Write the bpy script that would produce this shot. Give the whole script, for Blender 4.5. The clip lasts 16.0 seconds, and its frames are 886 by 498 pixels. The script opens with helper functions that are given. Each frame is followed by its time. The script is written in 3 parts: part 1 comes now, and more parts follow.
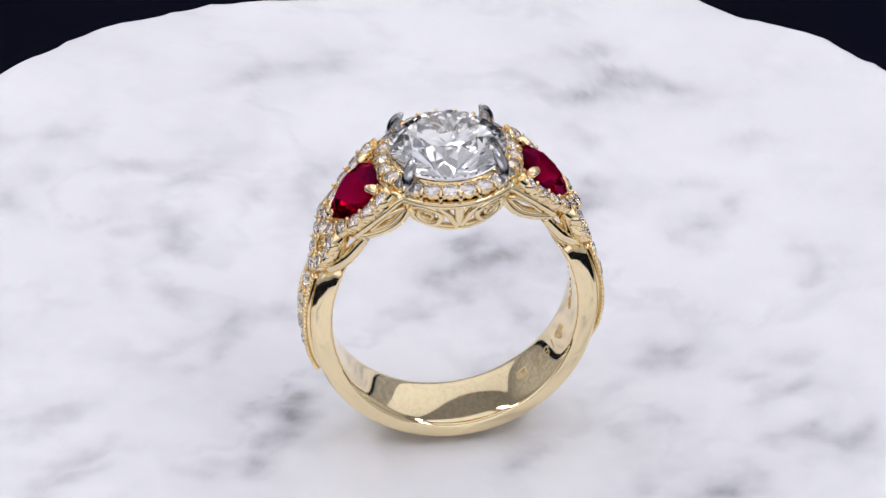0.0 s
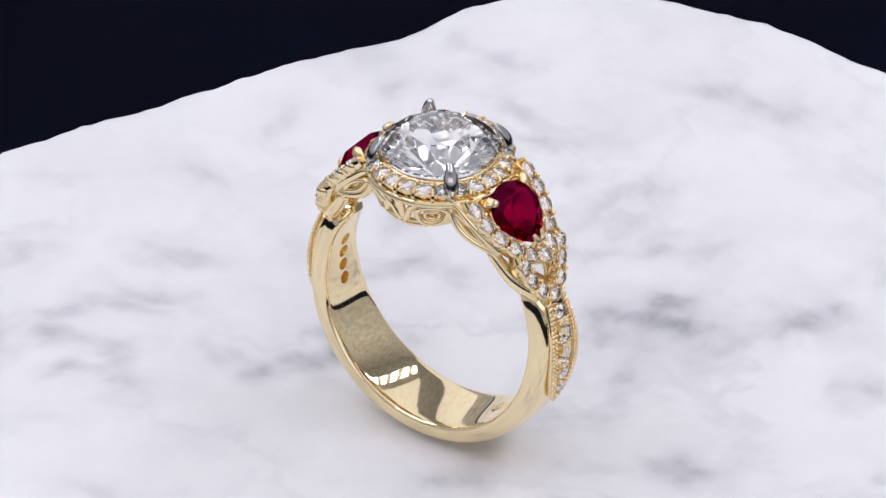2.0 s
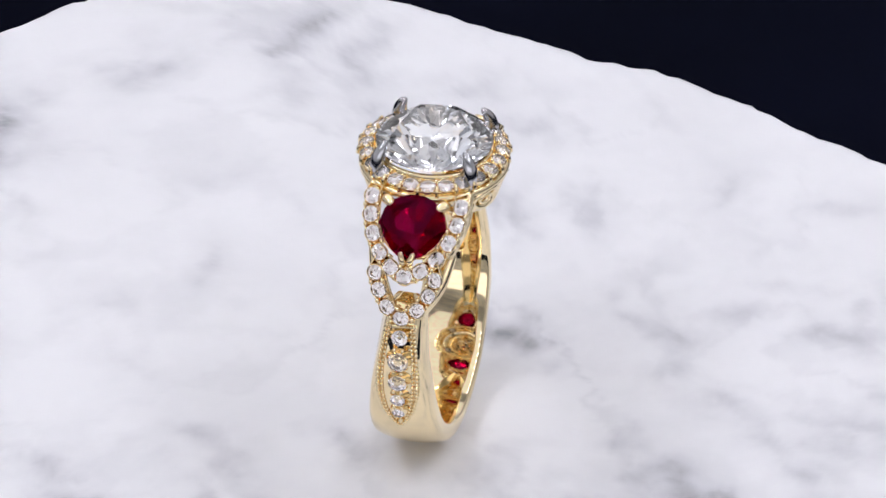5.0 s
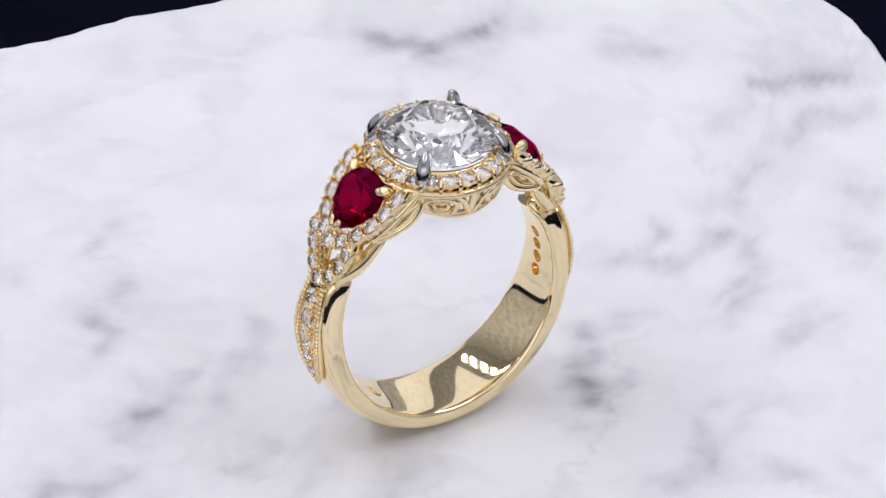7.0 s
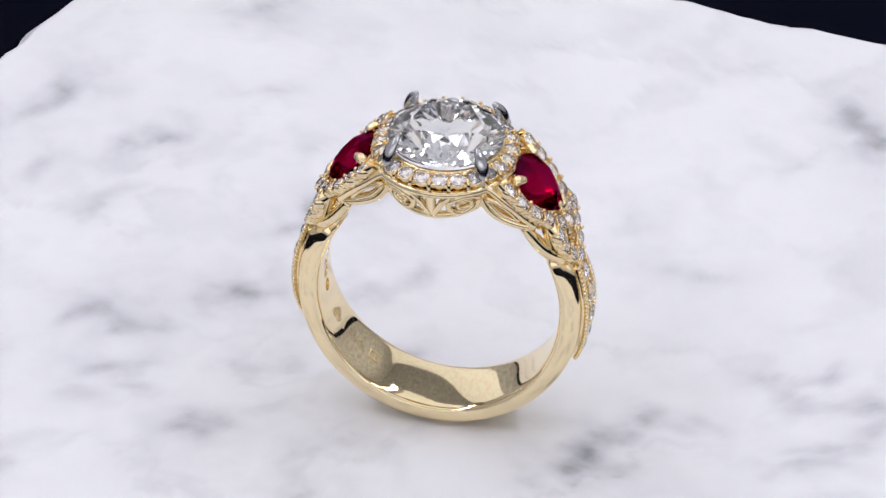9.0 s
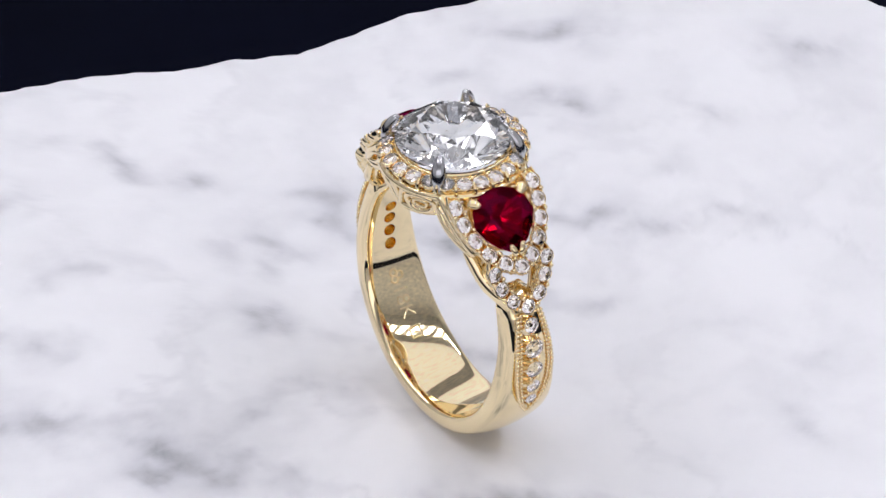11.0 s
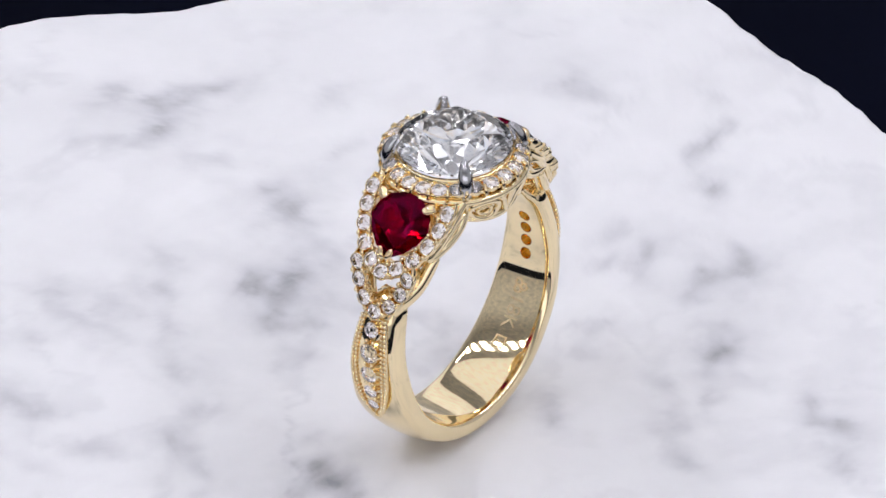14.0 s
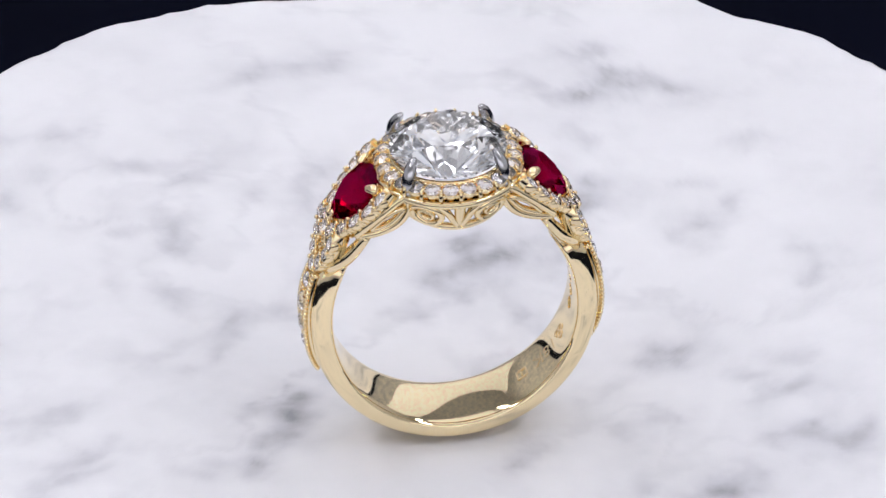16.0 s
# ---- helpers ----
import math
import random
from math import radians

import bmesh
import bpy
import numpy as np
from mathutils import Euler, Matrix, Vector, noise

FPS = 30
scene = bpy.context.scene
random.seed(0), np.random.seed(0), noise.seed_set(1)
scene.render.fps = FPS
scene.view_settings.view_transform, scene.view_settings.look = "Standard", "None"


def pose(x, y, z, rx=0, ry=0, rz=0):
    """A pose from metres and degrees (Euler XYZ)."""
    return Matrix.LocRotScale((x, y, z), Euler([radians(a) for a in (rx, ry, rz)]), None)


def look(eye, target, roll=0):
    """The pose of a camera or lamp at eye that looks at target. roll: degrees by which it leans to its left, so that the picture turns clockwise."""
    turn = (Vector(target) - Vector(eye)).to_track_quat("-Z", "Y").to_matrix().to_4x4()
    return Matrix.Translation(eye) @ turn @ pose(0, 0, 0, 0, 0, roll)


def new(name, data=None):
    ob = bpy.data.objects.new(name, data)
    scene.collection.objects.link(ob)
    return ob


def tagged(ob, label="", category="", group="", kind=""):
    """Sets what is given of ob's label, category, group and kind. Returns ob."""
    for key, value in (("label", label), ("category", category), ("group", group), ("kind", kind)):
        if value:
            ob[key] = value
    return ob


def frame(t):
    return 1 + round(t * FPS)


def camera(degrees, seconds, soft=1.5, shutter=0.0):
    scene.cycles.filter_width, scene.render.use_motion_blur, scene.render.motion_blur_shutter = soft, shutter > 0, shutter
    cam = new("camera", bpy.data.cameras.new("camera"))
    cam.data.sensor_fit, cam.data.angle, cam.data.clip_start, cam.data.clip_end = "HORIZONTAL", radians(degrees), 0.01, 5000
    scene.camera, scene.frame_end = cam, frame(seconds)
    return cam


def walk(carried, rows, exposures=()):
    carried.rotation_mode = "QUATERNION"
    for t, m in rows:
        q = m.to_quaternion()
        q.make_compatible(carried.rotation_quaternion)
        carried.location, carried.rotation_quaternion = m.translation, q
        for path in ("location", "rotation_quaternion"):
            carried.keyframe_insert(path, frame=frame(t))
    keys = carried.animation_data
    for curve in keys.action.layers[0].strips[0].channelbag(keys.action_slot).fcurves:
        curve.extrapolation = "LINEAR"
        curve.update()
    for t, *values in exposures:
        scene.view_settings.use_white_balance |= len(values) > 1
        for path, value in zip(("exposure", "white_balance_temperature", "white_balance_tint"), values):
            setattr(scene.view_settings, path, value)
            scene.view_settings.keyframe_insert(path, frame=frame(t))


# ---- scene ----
# a ring on a slowly turning marble slab, seen by a standing camera through a long lens
SECONDS = 16.0
TURN = -22.484            # degrees a second, about the world's z axis
cam = camera(9.5, SECONDS, soft=1.5)
EYE, AIM = (-0.00014, -0.30731, 0.23101), (-0.00014, 0.0, 0.01419)
walk(cam, [(0.0, look(EYE, AIM)), (SECONDS, look(EYE, AIM))], exposures=[(0.0, 0.13), (SECONDS, 0.13)])

MM = 0.001
scene.cycles.max_bounces, scene.cycles.glossy_bounces, scene.cycles.transmission_bounces = 24, 16, 20

# ---- light: a dim navy studio with added fill lamps, a softbox behind and a row of small lamps ----
world = bpy.data.worlds.new("studio")
scene.world = world
world.use_nodes = True
world.node_tree.nodes["Background"].inputs["Color"].default_value = (0.010, 0.012, 0.022, 1)
world.node_tree.nodes["Background"].inputs["Strength"].default_value = 0.3


def softbox(name, eye, target, sx, sy, watts, colour=(1, 1, 1)):
    lamp = bpy.data.lights.new(name, "AREA")
    lamp.shape, lamp.size, lamp.size_y, lamp.energy, lamp.color = "RECTANGLE", sx, sy, watts, colour
    ob = new(name, lamp)
    ob.matrix_world = look(eye, target)
    return ob


COOL = (0.940, 0.931, 1.0)
# unseen fill lamp added overhead to brighten the stones and the marble
softbox("softbox_top", (0.0, 0.03, 0.61), (0, 0.03, 0), 0.62, 1.00, 1.15, COOL)
softbox("softbox_back", (0.0, 0.76, 0.34), (0, 0, 0.02), 1.10, 0.34, 0.6, COOL)
# unseen fill lamp added on the camera's side to lift the dark reflections
softbox("softbox_front", (0.0, -0.74, 0.26), (0, 0, 0.02), 1.10, 0.26, 0.9, COOL)


# ---- materials ----
def material(name):
    m = bpy.data.materials.new(name)
    m.use_nodes = True
    return m, m.node_tree, m.node_tree.nodes["Principled BSDF"]


def noise_node(tree, scale, detail=4.0, rough=0.55, source="Object"):
    co = tree.nodes.new("ShaderNodeTexCoord")
    n = tree.nodes.new("ShaderNodeTexNoise")
    n.inputs["Scale"].default_value, n.inputs["Detail"].default_value, n.inputs["Roughness"].default_value = scale, detail, rough
    tree.links.new(co.outputs[source], n.inputs["Vector"])
    return n


def ramp(tree, value, stops):
    r = tree.nodes.new("ShaderNodeValToRGB")
    while len(r.color_ramp.elements) < len(stops):
        r.color_ramp.elements.new(0.5)
    for e, (at, c) in zip(r.color_ramp.elements, stops):
        e.position, e.color = at, (*c, 1) if len(c) == 3 else c
    tree.links.new(value, r.inputs["Fac"])
    return r


def bump(tree, bsdf, height, strength, distance):
    b = tree.nodes.new("ShaderNodeBump")
    b.inputs["Strength"].default_value, b.inputs["Distance"].default_value = strength, distance
    tree.links.new(height, b.inputs["Height"])
    tree.links.new(b.outputs["Normal"], bsdf.inputs["Normal"])


def metal(name, colour, rough, spread, relief=0.0):
    m, tree, b = material(name)
    b.inputs["Base Color"].default_value = (*colour, 1)
    b.inputs["Metallic"].default_value = 1.0
    n = noise_node(tree, 240.0)
    r = ramp(tree, n.outputs["Fac"], [(0.3, (rough,) * 3), (0.75, (rough + spread,) * 3)])
    tree.links.new(r.outputs["Color"], b.inputs["Roughness"])
    if relief:
        w = noise_node(tree, 260.0, 2.0)
        bump(tree, b, w.outputs["Fac"], relief, 0.0004)
    return m


GOLD = metal("polished_gold", (0.91, 0.76, 0.475), 0.04, 0.03, 0.008)
GOLD_SATIN = metal("satin_gold", (0.90, 0.72, 0.42), 0.26, 0.12)
WHITE_GOLD = metal("white_gold", (0.56, 0.56, 0.58), 0.10, 0.10, 0.05)


def gem(name, colour, ior, rough=0.0):
    m = bpy.data.materials.new(name)
    m.use_nodes = True
    tree = m.node_tree
    tree.nodes.remove(tree.nodes["Principled BSDF"])
    g = tree.nodes.new("ShaderNodeBsdfGlass")
    g.inputs["Color"].default_value = (*colour, 1)
    g.inputs["IOR"].default_value, g.inputs["Roughness"].default_value = ior, rough
    tree.links.new(g.outputs["BSDF"], tree.nodes["Material Output"].inputs["Surface"])
    return m


def mirror_backed(name, colour, ior, share, mirror, rough):
    """The lower facets of a stone: an added mirror, in place of inner reflection, throws most of the light back up."""
    m = gem(name, colour, ior)
    tree = m.node_tree
    shine = tree.nodes.new("ShaderNodeBsdfAnisotropic")
    shine.inputs["Color"].default_value = (*mirror, 1)
    shine.inputs["Roughness"].default_value = rough
    mix = tree.nodes.new("ShaderNodeMixShader")
    mix.inputs["Fac"].default_value = share
    tree.links.new(tree.nodes["Glass BSDF"].outputs["BSDF"], mix.inputs[1])
    tree.links.new(shine.outputs["BSDF"], mix.inputs[2])
    tree.links.new(mix.outputs["Shader"], tree.nodes["Material Output"].inputs["Surface"])
    return m


CLEAR = (0.99, 0.99, 0.99)
# cool and warm facet tints painted in for the coloured flashes of dispersion
DIAMOND = (gem("diamond", CLEAR, 2.417), mirror_backed("diamond_pavilion", CLEAR, 2.417, 1.0, (1.0, 1.0, 1.0), 0.02),
           mirror_backed("diamond_cool_fire_tint", CLEAR, 2.417, 1.0, (0.95, 0.97, 1.0), 0.02), mirror_backed("diamond_warm_fire_tint", CLEAR, 2.417, 1.0, (1.0, 0.92, 0.82), 0.02))
PAVE = (gem("pave_diamond", CLEAR, 2.2), mirror_backed("pave_pavilion", CLEAR, 2.2, 1.0, (1.0, 0.98, 0.98), 0.04))
RED_GLASS = (0.60, 0.02, 0.20)
RUBY = (gem("ruby", RED_GLASS, 1.77), mirror_backed("ruby_pavilion", RED_GLASS, 1.77, 0.45, (0.44, 0.012, 0.13), 0.05))


def marble():
    m, tree, b = material("white_marble")
    at = tree.nodes.new("ShaderNodeAttribute")
    at.attribute_name = "vein"
    fine = noise_node(tree, 420.0, 6.0, 0.65)
    cloud = noise_node(tree, 55.0, 5.0, 0.6)
    fray = tree.nodes.new("ShaderNodeMath")
    fray.operation = "MULTIPLY_ADD"
    fray.inputs[1].default_value, fray.inputs[2].default_value = 0.9, 0.55
    tree.links.new(fine.outputs["Fac"], fray.inputs[0])
    v = tree.nodes.new("ShaderNodeMath")
    v.operation = "MULTIPLY"
    tree.links.new(at.outputs["Fac"], v.inputs[0])
    tree.links.new(fray.outputs["Value"], v.inputs[1])
    haze = ramp(tree, cloud.outputs["Fac"], [(0.42, (0.0,) * 3), (0.8, (0.16,) * 3)])
    s = tree.nodes.new("ShaderNodeMath")
    s.operation = "ADD"
    s.use_clamp = True
    tree.links.new(v.outputs["Value"], s.inputs[0])
    tree.links.new(haze.outputs["Color"], s.inputs[1])
    c = ramp(tree, s.outputs["Value"], [(0.0, (0.85, 0.85, 0.868)), (0.4, (0.64, 0.64, 0.67)), (1.0, (0.30, 0.305, 0.33))])
    tree.links.new(c.outputs["Color"], b.inputs["Base Color"])
    r = ramp(tree, fine.outputs["Fac"], [(0.3, (0.28,) * 3), (0.7, (0.42,) * 3)])
    tree.links.new(r.outputs["Color"], b.inputs["Roughness"])
    bump(tree, b, fine.outputs["Fac"], 0.12, 0.0002)
    return m


def cloth(name, colour):
    m, tree, b = material(name)
    n = noise_node(tree, 30.0, 5.0)
    r = ramp(tree, n.outputs["Fac"], [(0.3, tuple(c * 0.8 for c in colour)), (0.7, tuple(c * 1.25 for c in colour))])
    tree.links.new(r.outputs["Color"], b.inputs["Base Color"])
    b.inputs["Roughness"].default_value = 0.95
    b.inputs["Specular IOR Level"].default_value = 0.04
    return m


MARBLE = marble()
NAVY = cloth("navy_cloth", (0.0018, 0.0025, 0.0080))
WHITE = cloth("white_booth", (0.87, 0.87, 0.87))


# ---- mesh helpers; shapes are drawn in millimetres ----
def part(name, bm, mat, parent=None, label="", smooth=True):
    me = bpy.data.meshes.new(name)
    bmesh.ops.recalc_face_normals(bm, faces=bm.faces)
    bmesh.ops.scale(bm, vec=(MM, MM, MM), verts=bm.verts)
    for f in bm.faces:
        f.smooth = smooth
    bm.to_mesh(me)
    bm.free()
    me.materials.append(mat)
    ob = new(name, me)
    ob.parent = parent
    if label:
        tagged(ob, label)
    return ob


def loft(bm, sections, closed):
    """Skins a row of equally long closed outlines."""
    rows = [[bm.verts.new(p) for p in s] for s in sections]
    n, k = len(rows), len(rows[0])
    for i in range(n if closed else n - 1):
        a, b = rows[i], rows[(i + 1) % n]
        for j in range(k):
            bm.faces.new((a[j], a[(j + 1) % k], b[(j + 1) % k], b[j]))
    if not closed:
        bm.faces.new(rows[0])
        bm.faces.new(rows[-1][::-1])
    return bm


def smooth_line(points, n, closed=False):
    """A Catmull-Rom line through a few points."""
    p = [Vector(q) for q in points]
    out, m = [], len(p)
    spans = m if closed else m - 1
    for i in range(spans):
        get = (lambda k: p[k % m]) if closed else (lambda k: p[min(max(k, 0), m - 1)])
        a, b, c, d = get(i - 1), get(i), get(i + 1), get(i + 2)
        for s in range(n):
            t = s / n
            out.append(0.5 * (2 * b + (c - a) * t + (2 * a - 5 * b + 4 * c - d) * t * t + (3 * b - a - 3 * c + d) * t ** 3))
    if not closed:
        out.append(p[-1].copy())
    return out


def tube(bm, line, ru, rv, up=None, closed=False, sides=8, taper=None):
    """A rod of oval section along a line; up(i) gives the way of its ru axis."""
    secs, n = [], len(line)
    for i, c in enumerate(line):
        a = line[(i - 1) % n] if closed else line[max(i - 1, 0)]
        b = line[(i + 1) % n] if closed else line[min(i + 1, n - 1)]
        t = (b - a).normalized()
        u = Vector(up(i) if up else (0, 0, 1))
        u = (u - t * u.dot(t))
        u = u.normalized() if u.length > 1e-6 else t.orthogonal().normalized()
        v = t.cross(u)
        k = taper(i / max(n - 1, 1)) if taper else 1.0
        secs.append([c + u * (ru * k * math.cos(q)) + v * (rv * k * math.sin(q)) for q in [2 * math.pi * s / sides for s in range(sides)]])
    return loft(bm, secs, closed)


def ball(bm, centre, r, squash=1.0, axis=None, u=8, v=6):
    made = bmesh.ops.create_uvsphere(bm, u_segments=u, v_segments=v, radius=r)["verts"]
    turn = Vector(axis).to_track_quat("Z", "Y").to_matrix() if axis else Matrix.Identity(3)
    for q in made:
        q.co = Vector(centre) + turn @ Vector((q.co.x, q.co.y, q.co.z * squash))


def brilliant():
    """A round brilliant of radius 1, its girdle at z = 0: table, star, kite, girdle and pavilion facets."""
    bm = bmesh.new()
    tc, tp = math.tan(radians(35.5)), math.tan(radians(40.9))
    pts = []
    for i in range(8):
        a, h = i * math.pi / 4, (i + 0.5) * math.pi / 4
        pts.append((0.56 * math.cos(a), 0.56 * math.sin(a), (1 - 0.56) * tc))
        r = 0.80
        pts.append((r * math.cos(h), r * math.sin(h), (1 - r * math.cos(math.pi / 8)) * tc))
        r = 0.22
        pts.append((r * math.cos(h), r * math.sin(h), -0.03 - (1 - r * math.cos(math.pi / 8)) * tp))
    for i in range(32):
        a = i * math.pi / 16
        pts += [(math.cos(a), math.sin(a), 0.0), (math.cos(a), math.sin(a), -0.03)]
    pts.append((0, 0, -0.03 - tp))
    bmesh.ops.convex_hull(bm, input=[bm.verts.new(p) for p in pts])
    bmesh.ops.dissolve_limit(bm, angle_limit=radians(0.5), verts=bm.verts, edges=bm.edges)
    return bm


def gem_mesh(name, bm, mat):
    me = bpy.data.meshes.new(name)
    bmesh.ops.recalc_face_normals(bm, faces=bm.faces)
    bmesh.ops.scale(bm, vec=(MM, MM, MM), verts=bm.verts)
    bm.to_mesh(me)
    bm.free()
    for m in mat:
        me.materials.append(m)
    # crown clear, pavilion mirrored, a few large-stone facets tinted as painted fire
    for f in me.polygons:
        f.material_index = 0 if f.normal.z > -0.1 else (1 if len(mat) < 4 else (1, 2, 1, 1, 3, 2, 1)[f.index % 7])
    return me


def set_stone(name, mesh, parent, centre, axis, r, spin=0.0):
    """A stone with its girdle's centre at that place and its table towards axis."""
    ob = new(name, mesh)
    ob.parent = parent
    q = Vector(axis).to_track_quat("Z", "Y") @ Euler((0, 0, spin)).to_quaternion()
    ob.matrix_local = Matrix.LocRotScale(Vector(centre) * MM, q, (r, r, r))
    return ob


# ---- the studio ----
def slab_wall(name, centre, size, mat, label):
    bm = bmesh.new()
    bmesh.ops.create_cube(bm, size=1)
    bmesh.ops.scale(bm, vec=size, verts=bm.verts)
    bmesh.ops.translate(bm, vec=centre, verts=bm.verts)
    return tagged(part(name, bm, mat, None, "", False), label, name.split("_")[0], kind="structure")


slab_wall("floor", (0, 50, -37), (1300, 1700, 20), NAVY, "dark navy cloth-covered studio table top")
# unseen walls and ceiling, added in white to throw light onto gold and stones
slab_wall("wall_back", (0, 890, 300), (1300, 20, 654), WHITE, "unseen matt white booth back wall, added to bounce light")
slab_wall("wall_front", (0, -790, 300), (1300, 20, 654), WHITE, "unseen matt white booth wall behind the camera, added to bounce light")
slab_wall("wall_left", (-640, 50, 300), (20, 1660, 654), WHITE, "unseen matt white booth side wall, added to bounce light")
slab_wall("wall_right", (640, 50, 300), (20, 1660, 654), WHITE, "unseen matt white booth side wall, added to bounce light")
slab_wall("ceiling", (0, 50, 637), (1300, 1700, 20), WHITE, "unseen matt white booth ceiling, added to bounce light")

GLOW, glow_tree, glow_bsdf = material("led_glow")
glow_bsdf.inputs["Emission Color"].default_value = (0.93, 0.92, 1.0, 1)
glow_bsdf.inputs["Emission Strength"].default_value = 18.0


def led_strip(side):
    """A slanting rail with a row of small bright lamps, on a bracket under the booth's ceiling."""
    strip = tagged(new("led_strip"), "white light bar with a row of bright square lamps", "lamp", "light bars of the booth")
    bm = bmesh.new()
    bmesh.ops.create_cube(bm, size=1)
    bmesh.ops.scale(bm, vec=(70, 820, 14), verts=bm.verts)
    bmesh.ops.translate(bm, vec=(0, 0, 8), verts=bm.verts)
    part("rail", bm, WHITE, strip, "", False)
    for i in range(11):
        bm = bmesh.new()
        bmesh.ops.create_cube(bm, size=1)
        bmesh.ops.scale(bm, vec=(58, 34, 3), verts=bm.verts)
        bmesh.ops.translate(bm, vec=(0, -375 + 75 * i, -0.6), verts=bm.verts)
        part("lamp", bm, GLOW, strip, "", False)
    for y in (-200, 200):
        bm = bmesh.new()
        tube(bm, [Vector((0, y, 12)), Vector((0, y, 40)), Vector((0, y, 78))], 6, 6, lambda i: (1, 0, 0), False, 10)
        part("bracket", bm, WHITE, strip)
    strip.matrix_world = pose(side * 0.37, 0.07, 0.54, 0, side * 34, 0)
    return strip


for side in (-1, 1):
    led_strip(side)

# ---- the marble slab ----
RADII = (50.5, 53.3, 57.4, 64.6, 64.5, 58.9, 58.9, 60.0, 63.2, 58.8, 57.6, 59.0, 58.8, 56.8, 50.2, 48.6, 47.0, 47.0,
         48.7, 49.5, 53.0, 58.5, 64.6, 63.6, 62.6, 63.5, 60.3, 59.3, 60.0, 63.5, 66.0, 66.0, 64.0, 58.7, 54.6, 50.3)
VEINS = []


def vein(x0, y0, x1, y1, strength):
    VEINS.append((Vector((x0, y0)), Vector((x1, y1)), strength))


vein(8, 43, 18, 43, 0.8)
vein(-16, 45, -9, 46, 0.5)
vein(-26, 33, -20, 33, 0.5)
vein(-13, -0, -10, 2, 1.0)
vein(16, 8, 17, 8, 1.0)
vein(12, -2, 17, -1, 0.4)
vein(26, -2, 29, -2, 0.8)
vein(-20, 10, -10, 13, 0.35)
vein(1, 20, 5, 19, 0.5)
vein(-4, 13, -1, 14, 0.45)
vein(-29, -6, -24, -3, 0.6)
vein(10, 38, 12, 35, 0.5)
vein(-14, -49, -19, -44, 0.9)
vein(-19, -44, -25, -48, 0.9)
vein(20, -18, 18, -22, 0.8)
vein(22, -7, 18, -10, 0.9)
vein(30, -1, 25, -2, 0.7)
vein(-10, 0, -13, -2, 1.0)
vein(-24, -11, -30, -15, 0.7)
vein(17, 8, 16, 8, 0.8)
vein(26, 4, 23, 3, 0.6)
vein(36, -25, 33, -26, 0.7)
vein(-10, -24, -13, -23, 0.45)
vein(36, -44, 33, -47, 0.6)
vein(-45, -24, -39, -23, 0.6)
vein(-36, -21, -30, -17, 0.5)
vein(-41, -15, -40, -13, 0.5)
vein(-30, -12, -28, -8, 0.6)
vein(0, 18, 4, 21, 0.9)
vein(-17, 10, -15, 13, 0.6)
vein(-38, 8, -33, 9, 0.4)
vein(-10, 23, -10, 30, 0.45)
vein(-14, -6, -14, -5, 0.8)
vein(8, 21, 10, 28, 0.5)
vein(11, 30, 9, 24, 0.8)
vein(6, 21, 1, 18, 1.0)
vein(30, 20, 27, 17, 0.5)
vein(39, 25, 38, 23, 0.5)
vein(45, -25, 43, -29, 0.8)
vein(36, -23, 34, -26, 0.8)
vein(20, -19, 18, -22, 0.8)
vein(21, -7, 19, -11, 0.5)
vein(15, -5, 8, -17, 0.4)
vein(16, 8, 16, 7, 0.8)
vein(21, 25, 18, 23, 0.5)
vein(-16, -46, -17, -44, 0.8)
vein(-40, -31, -46, -29, 0.7)
vein(-12, -2, -12, 0, 1.0)
vein(20, -9, 18, -10, 0.9)
vein(19, -22, 18, -21, 0.7)
vein(-37, -10, -37, -7, 0.6)
vein(-30, -40, -34, -39, 0.7)
vein(-25, -6, -29, -7, 0.6)
vein(-13, 0, -9, 1, 1.0)
vein(11, 48, 15, 43, 0.8)
vein(36, 9, 42, 11, 0.6)
vein(26, 22, 29, 21, 0.4)
vein(-10, 29, -6, 29, 0.6)
vein(-20, 25, -20, 21, 0.6)
vein(-21, 17, -16, 10, 0.3)
vein(1, 21, 4, 20, 0.8)
vein(-3, 12, -1, 14, 0.4)
vein(-13, 0, -9, 3, 0.9)
vein(15, 8, 17, 9, 0.9)
vein(26, -2, 28, -2, 0.6)
vein(13, 3, 10, 3, 0.3)
vein(-32, 36, -30, 37, 0.6)
vein(-35, 37, -32, 36, 0.3)
vein(-33, 27, -31, 31, 0.5)
vein(-25, 23, -20, 23, 0.35)
vein(-28, 24, -25, 26, 0.3)
vein(-20, 31, -18, 33, 0.5)
vein(-15, 29, -14, 29, 0.4)
vein(-16, 44, -11, 46, 0.5)
vein(-11, 47, -8, 48, 0.35)
vein(12, 44, 14, 44, 0.6)
vein(15, 44, 18, 43, 0.5)
vein(12, 48, 12, 50, 0.3)
vein(11, 36, 13, 36, 0.5)
vein(17, 30, 20, 29, 0.3)
vein(22, 35, 25, 36, 0.3)
vein(-17, -5, -13, -6, 0.4)
vein(26, 12, 30, 14, 0.25)
vein(-43, -25, -40, -23, 0.7)
vein(-40, -15, -40, -13, 0.6)
vein(-36, -28, -34, -26, 0.45)
vein(-38, -30, -37, -27, 0.3)
vein(-36, -21, -32, -18, 0.6)
vein(-32, -18, -30, -15, 0.4)
vein(-29, -12, -28, -8, 0.6)
vein(-14, -6, -13, -5, 0.7)
vein(-18, 6, -15, 12, 0.5)
vein(-15, 11, -14, 13, 0.5)
vein(-23, 7, -20, 9, 0.3)
vein(-14, 12, -10, 16, 0.4)
